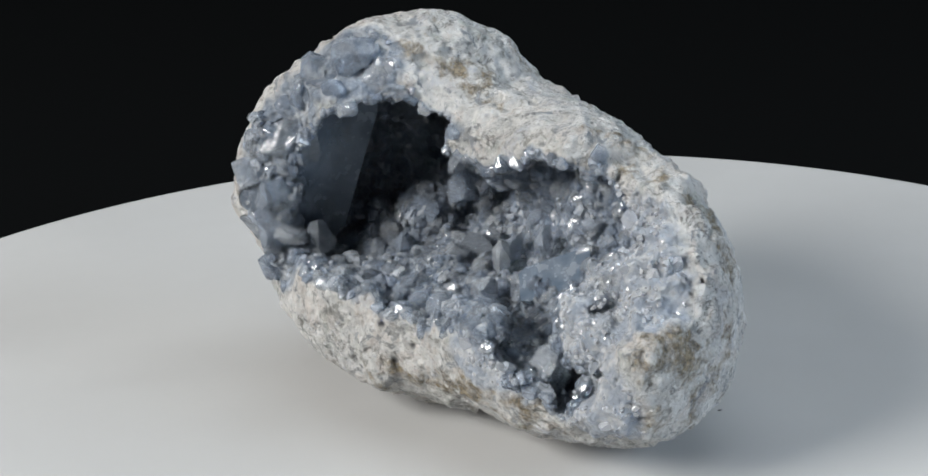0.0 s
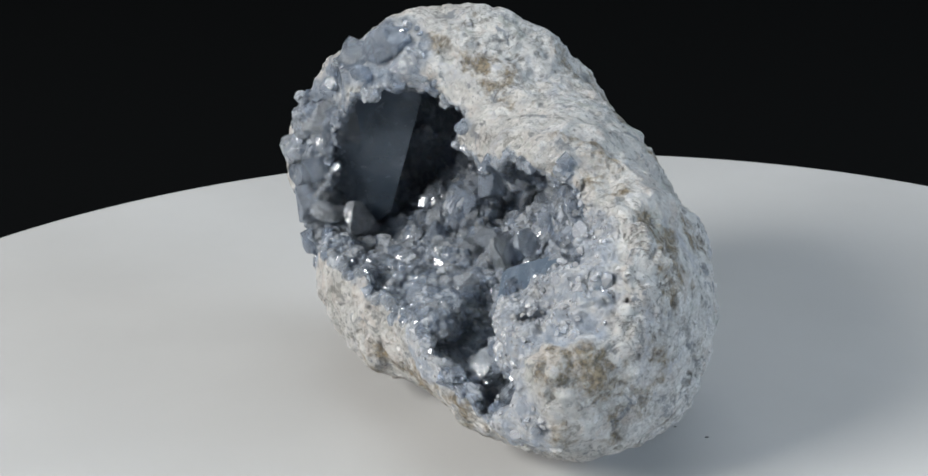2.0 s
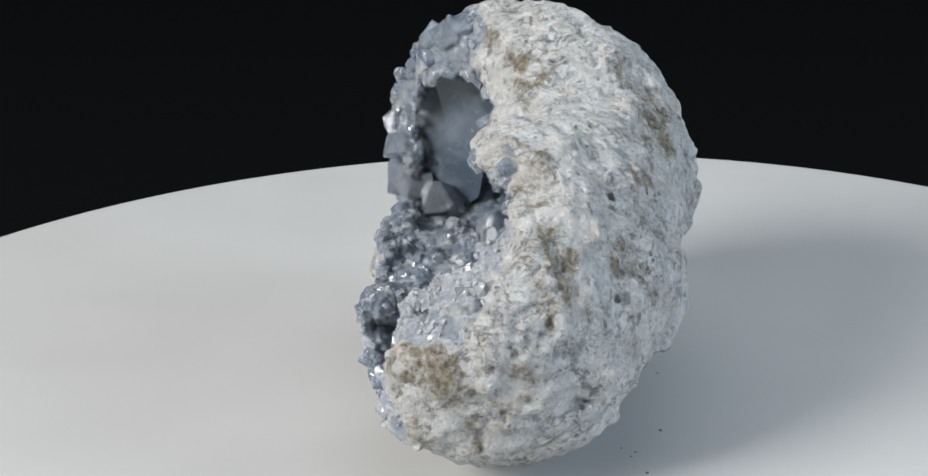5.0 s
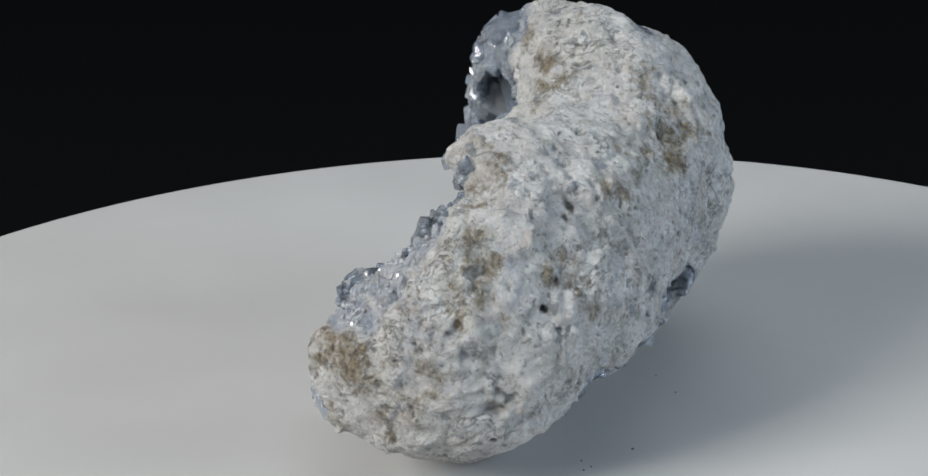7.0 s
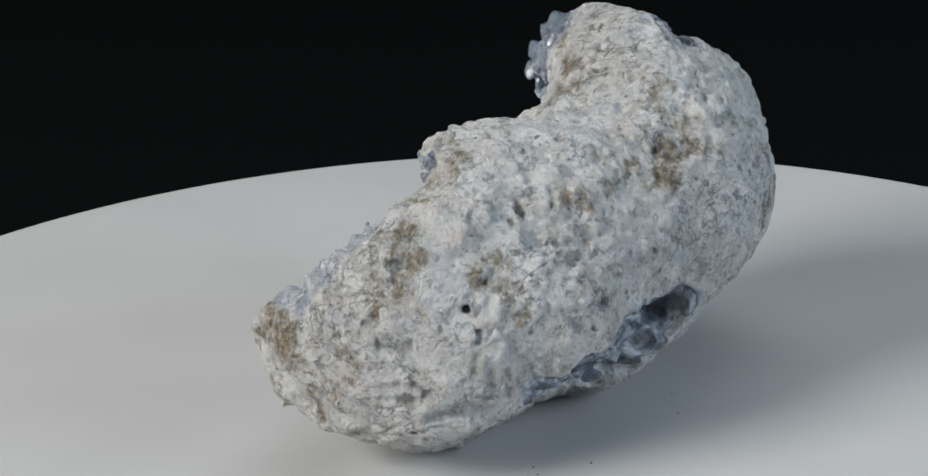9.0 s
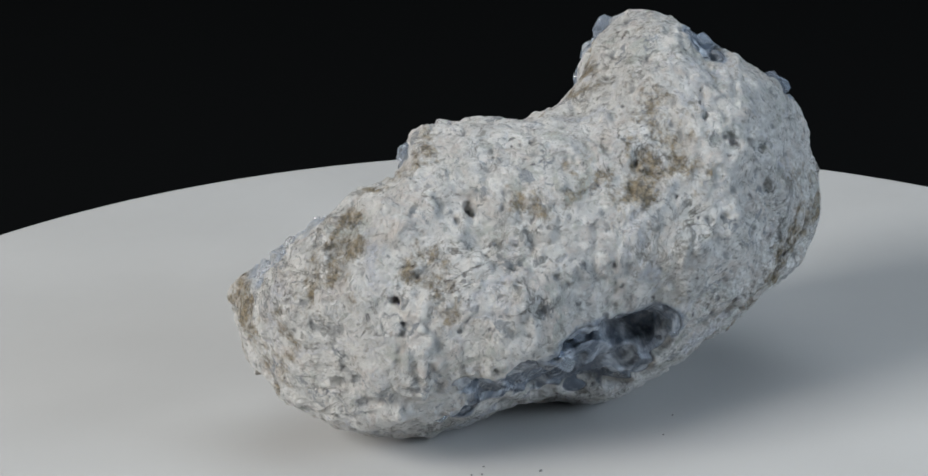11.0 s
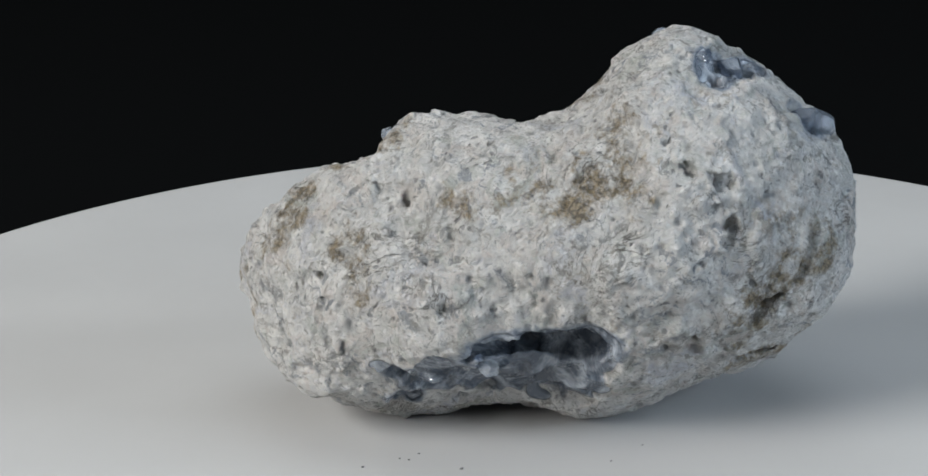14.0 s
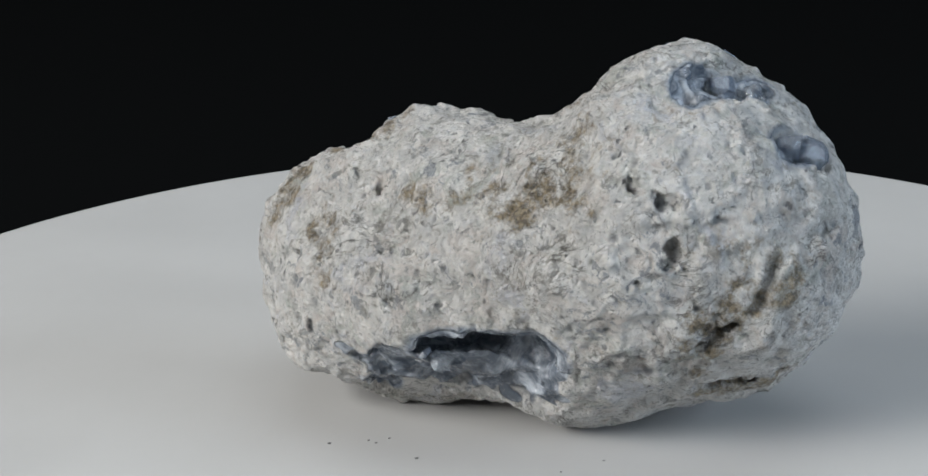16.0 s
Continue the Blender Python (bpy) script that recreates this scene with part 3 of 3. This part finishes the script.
for i, n in zip(seats, facing):
    tilt = Vector(n) + Vector([rng.gauss(0, 0.28) for _ in range(3)])
    deep = inner[i] < 0.8 * MM and not sugary[i]
    width = rng.choice((rng.uniform(2.6, 4.5), rng.uniform(3.5, 6.5))) * (1.0 if deep else 0.6)
    crystal(Vector(v[i]) / MM - Vector(n) * (0.8 if deep else 1.4), tilt, width, width * rng.uniform(0.35, 0.75), rng.uniform(0, 6.28), rng.uniform(0.7, 1), kind=None if deep or v[i][0] < -0.03 else rng.choice(FROST))


def crust(name, label, seats, mat, small, large, sink):
    facing = normals_of(ground, v[seats])
    verts, faces, base = [], [], 0
    for i, n in zip(seats, facing):
        co, polygons = rng.choice(shapes)
        width = MM * rng.choice((rng.uniform(small, 1.8 * small), rng.uniform(1.5 * small, large)))
        m = np.array(aimed(Vector(v[i]) - Vector(n) * sink * MM, Vector(n) + Vector([rng.gauss(0, 0.3) for _ in range(3)]), width, width * rng.uniform(0.35, 0.65), rng.uniform(0, 6.28)))
        verts.append((co @ m.T)[:, :3])
        faces += [[base + k for k in f] for f in polygons]
        base += len(co)
    ob = new(name, mesh_from(name, np.concatenate(verts).tolist(), faces, mat, smooth=False))
    ob.parent = geode
    return tagged(ob, label, kind="stuff")


# glassy prisms along the broken side of the chamber
seats = spaced(order[left_rim[order]], 6.0 * MM, 26)
facing = normals_of(hull, v[seats])
for i, n in zip(seats, facing):
    width = rng.uniform(4, 9)
    sunk = 2.2 if v[i][1] < 0.024 else 3.4
    crystal(Vector(v[i]) / MM - Vector(n) * sunk, Vector(n) + Vector([rng.gauss(0, 0.3) for _ in range(3)]), width, width * rng.uniform(0.4, 0.6), rng.uniform(0, 6.28), rng.uniform(0.7, 1))

# broken crystals in the pockets at the back and on top
nook = np.nonzero((melt(POCKETS, v, 1.5 * MM) < 0.6 * MM) & (v[:, 2] > 0.008) & (value_noise(v, 9, 91) > 0.0))[0]
seats = spaced(dice.permutation(nook), 4.0 * MM, 50)
facing = normals_of(lambda p: np.maximum(hull(p), -pocket(p)), v[seats])
for i, n in zip(seats, facing):
    width = rng.uniform(3, 6)
    crystal(Vector(v[i]) / MM - Vector(n) * 1.6, Vector(n) + Vector([rng.gauss(0, 0.5) for _ in range(3)]), width, width * rng.uniform(0.25, 0.5), rng.uniform(0, 6.28), rng.uniform(0.5, 0.9))

# small crystals between them
shapes = []
for me in KINDS[:8] + SHARDS[:6]:
    co = np.empty(len(me.vertices) * 3)
    me.vertices.foreach_get("co", co)
    shapes.append((np.c_[co.reshape(-1, 3), np.ones(len(me.vertices))], [list(f.vertices) for f in me.polygons]))
rest = order[::-1]
seats = spaced(rest[~left_rim[rest] | (value_noise(v[rest], 6, 81) > 0.35)], 1.6 * MM, 9000)
deep = ((inner[seats] < 0.8 * MM) & ~sugary[seats]) | (v[seats][:, 0] < -0.03)
crust("druse", "crust of tiny glittering pale blue crystals", seats[deep], m_crystal, 1.5, 4.6, 0.6)
crust("sugary_druse", "sugary whitish blue crystal crust on the broken rim", seats[~deep], m_frost, 0.8, 2.0, 0.55)

# ---- turntable ----
turntable = thing("turntable", "round matt white turntable disc", "turntable")
bm = bmesh.new()
R = 0.2307
prof = [(0.0, 0.0), (R - 0.003, 0.0), (R - 0.001, -0.0006), (R, -0.003), (R, -0.012), (R - 0.002, -0.014), (0, -0.014)]
rings = []
for r, z in prof:
    rings.append([bm.verts.new((r * math.cos(a * math.tau / 180), r * math.sin(a * math.tau / 180), z)) for a in range(180)] if r else [bm.verts.new((0, 0, z))])
for a, b in zip(rings, rings[1:]):
    for i in range(180):
        j = (i + 1) % 180
        loop = [a[i % len(a)], b[i % len(b)], b[j % len(b)], a[j % len(a)]]
        bm.faces.new(list(dict.fromkeys(loop)))
bmesh.ops.recalc_face_normals(bm, faces=bm.faces)
bmesh.ops.translate(bm, verts=bm.verts, vec=(0.0011, -0.0016, 0))
disc = part("disc", bm, m_disc, turntable, smooth=False)
bm = bmesh.new()
bmesh.ops.create_cone(bm, segments=64, cap_ends=True, radius1=0.1, radius2=0.1, depth=0.03, matrix=Matrix.Translation((0, 0, -0.029)))
part("base", bm, m_black, turntable, "black motor base")

# ---- dark room ----
bm = bmesh.new()
bmesh.ops.create_cube(bm, size=1, matrix=Matrix.Translation((0, 0, 0.956)) @ Matrix.Diagonal((4, 4, 2, 1)))
bmesh.ops.reverse_faces(bm, faces=bm.faces)
room = new("backdrop", bpy.data.meshes.new("backdrop"))
bm.to_mesh(room.data)
bm.free()
room.data.materials.append(m_black)
tagged(room, "plain black studio backdrop cloth", "backdrop", kind="structure")


# ---- grit fallen from the rock ----
verts, faces = [], []
for x, y, r in ((38.9, 13.4, 0.5), (53, -7.2, 0.5), (43.8, -3, 0.35), (43, -0.6, 0.35), (38.7, -1.1, 0.32), (13.3, 40.7, 0.28), (1, 41.5, 0.28)):
    bm = bmesh.new()
    bmesh.ops.create_icosphere(bm, subdivisions=1, radius=r * MM)
    base = len(verts)
    for w in bm.verts:
        verts.append(((x + rng.uniform(-0.1, 0.1)) * MM + w.co.x * rng.uniform(0.7, 1.5), y * MM + w.co.y * rng.uniform(0.6, 1.2), max(0.0, 0.35 * r * MM + 0.5 * w.co.z)))
    faces += [[base + w.index for w in f.verts] for f in bm.faces]
    bm.free()
grit = new("grit", mesh_from("grit", verts, faces, m_grit, smooth=False))
tagged(grit, "dark grit specks scattered on the white turntable", "grit", kind="stuff")


def motions():
    rows = [(t, pose(0, 0, 0, 0, 0, TURN * t)) for t in range(17)]
    walk(geode, rows)
    walk(turntable, rows)
    walk(grit, rows)


motions()
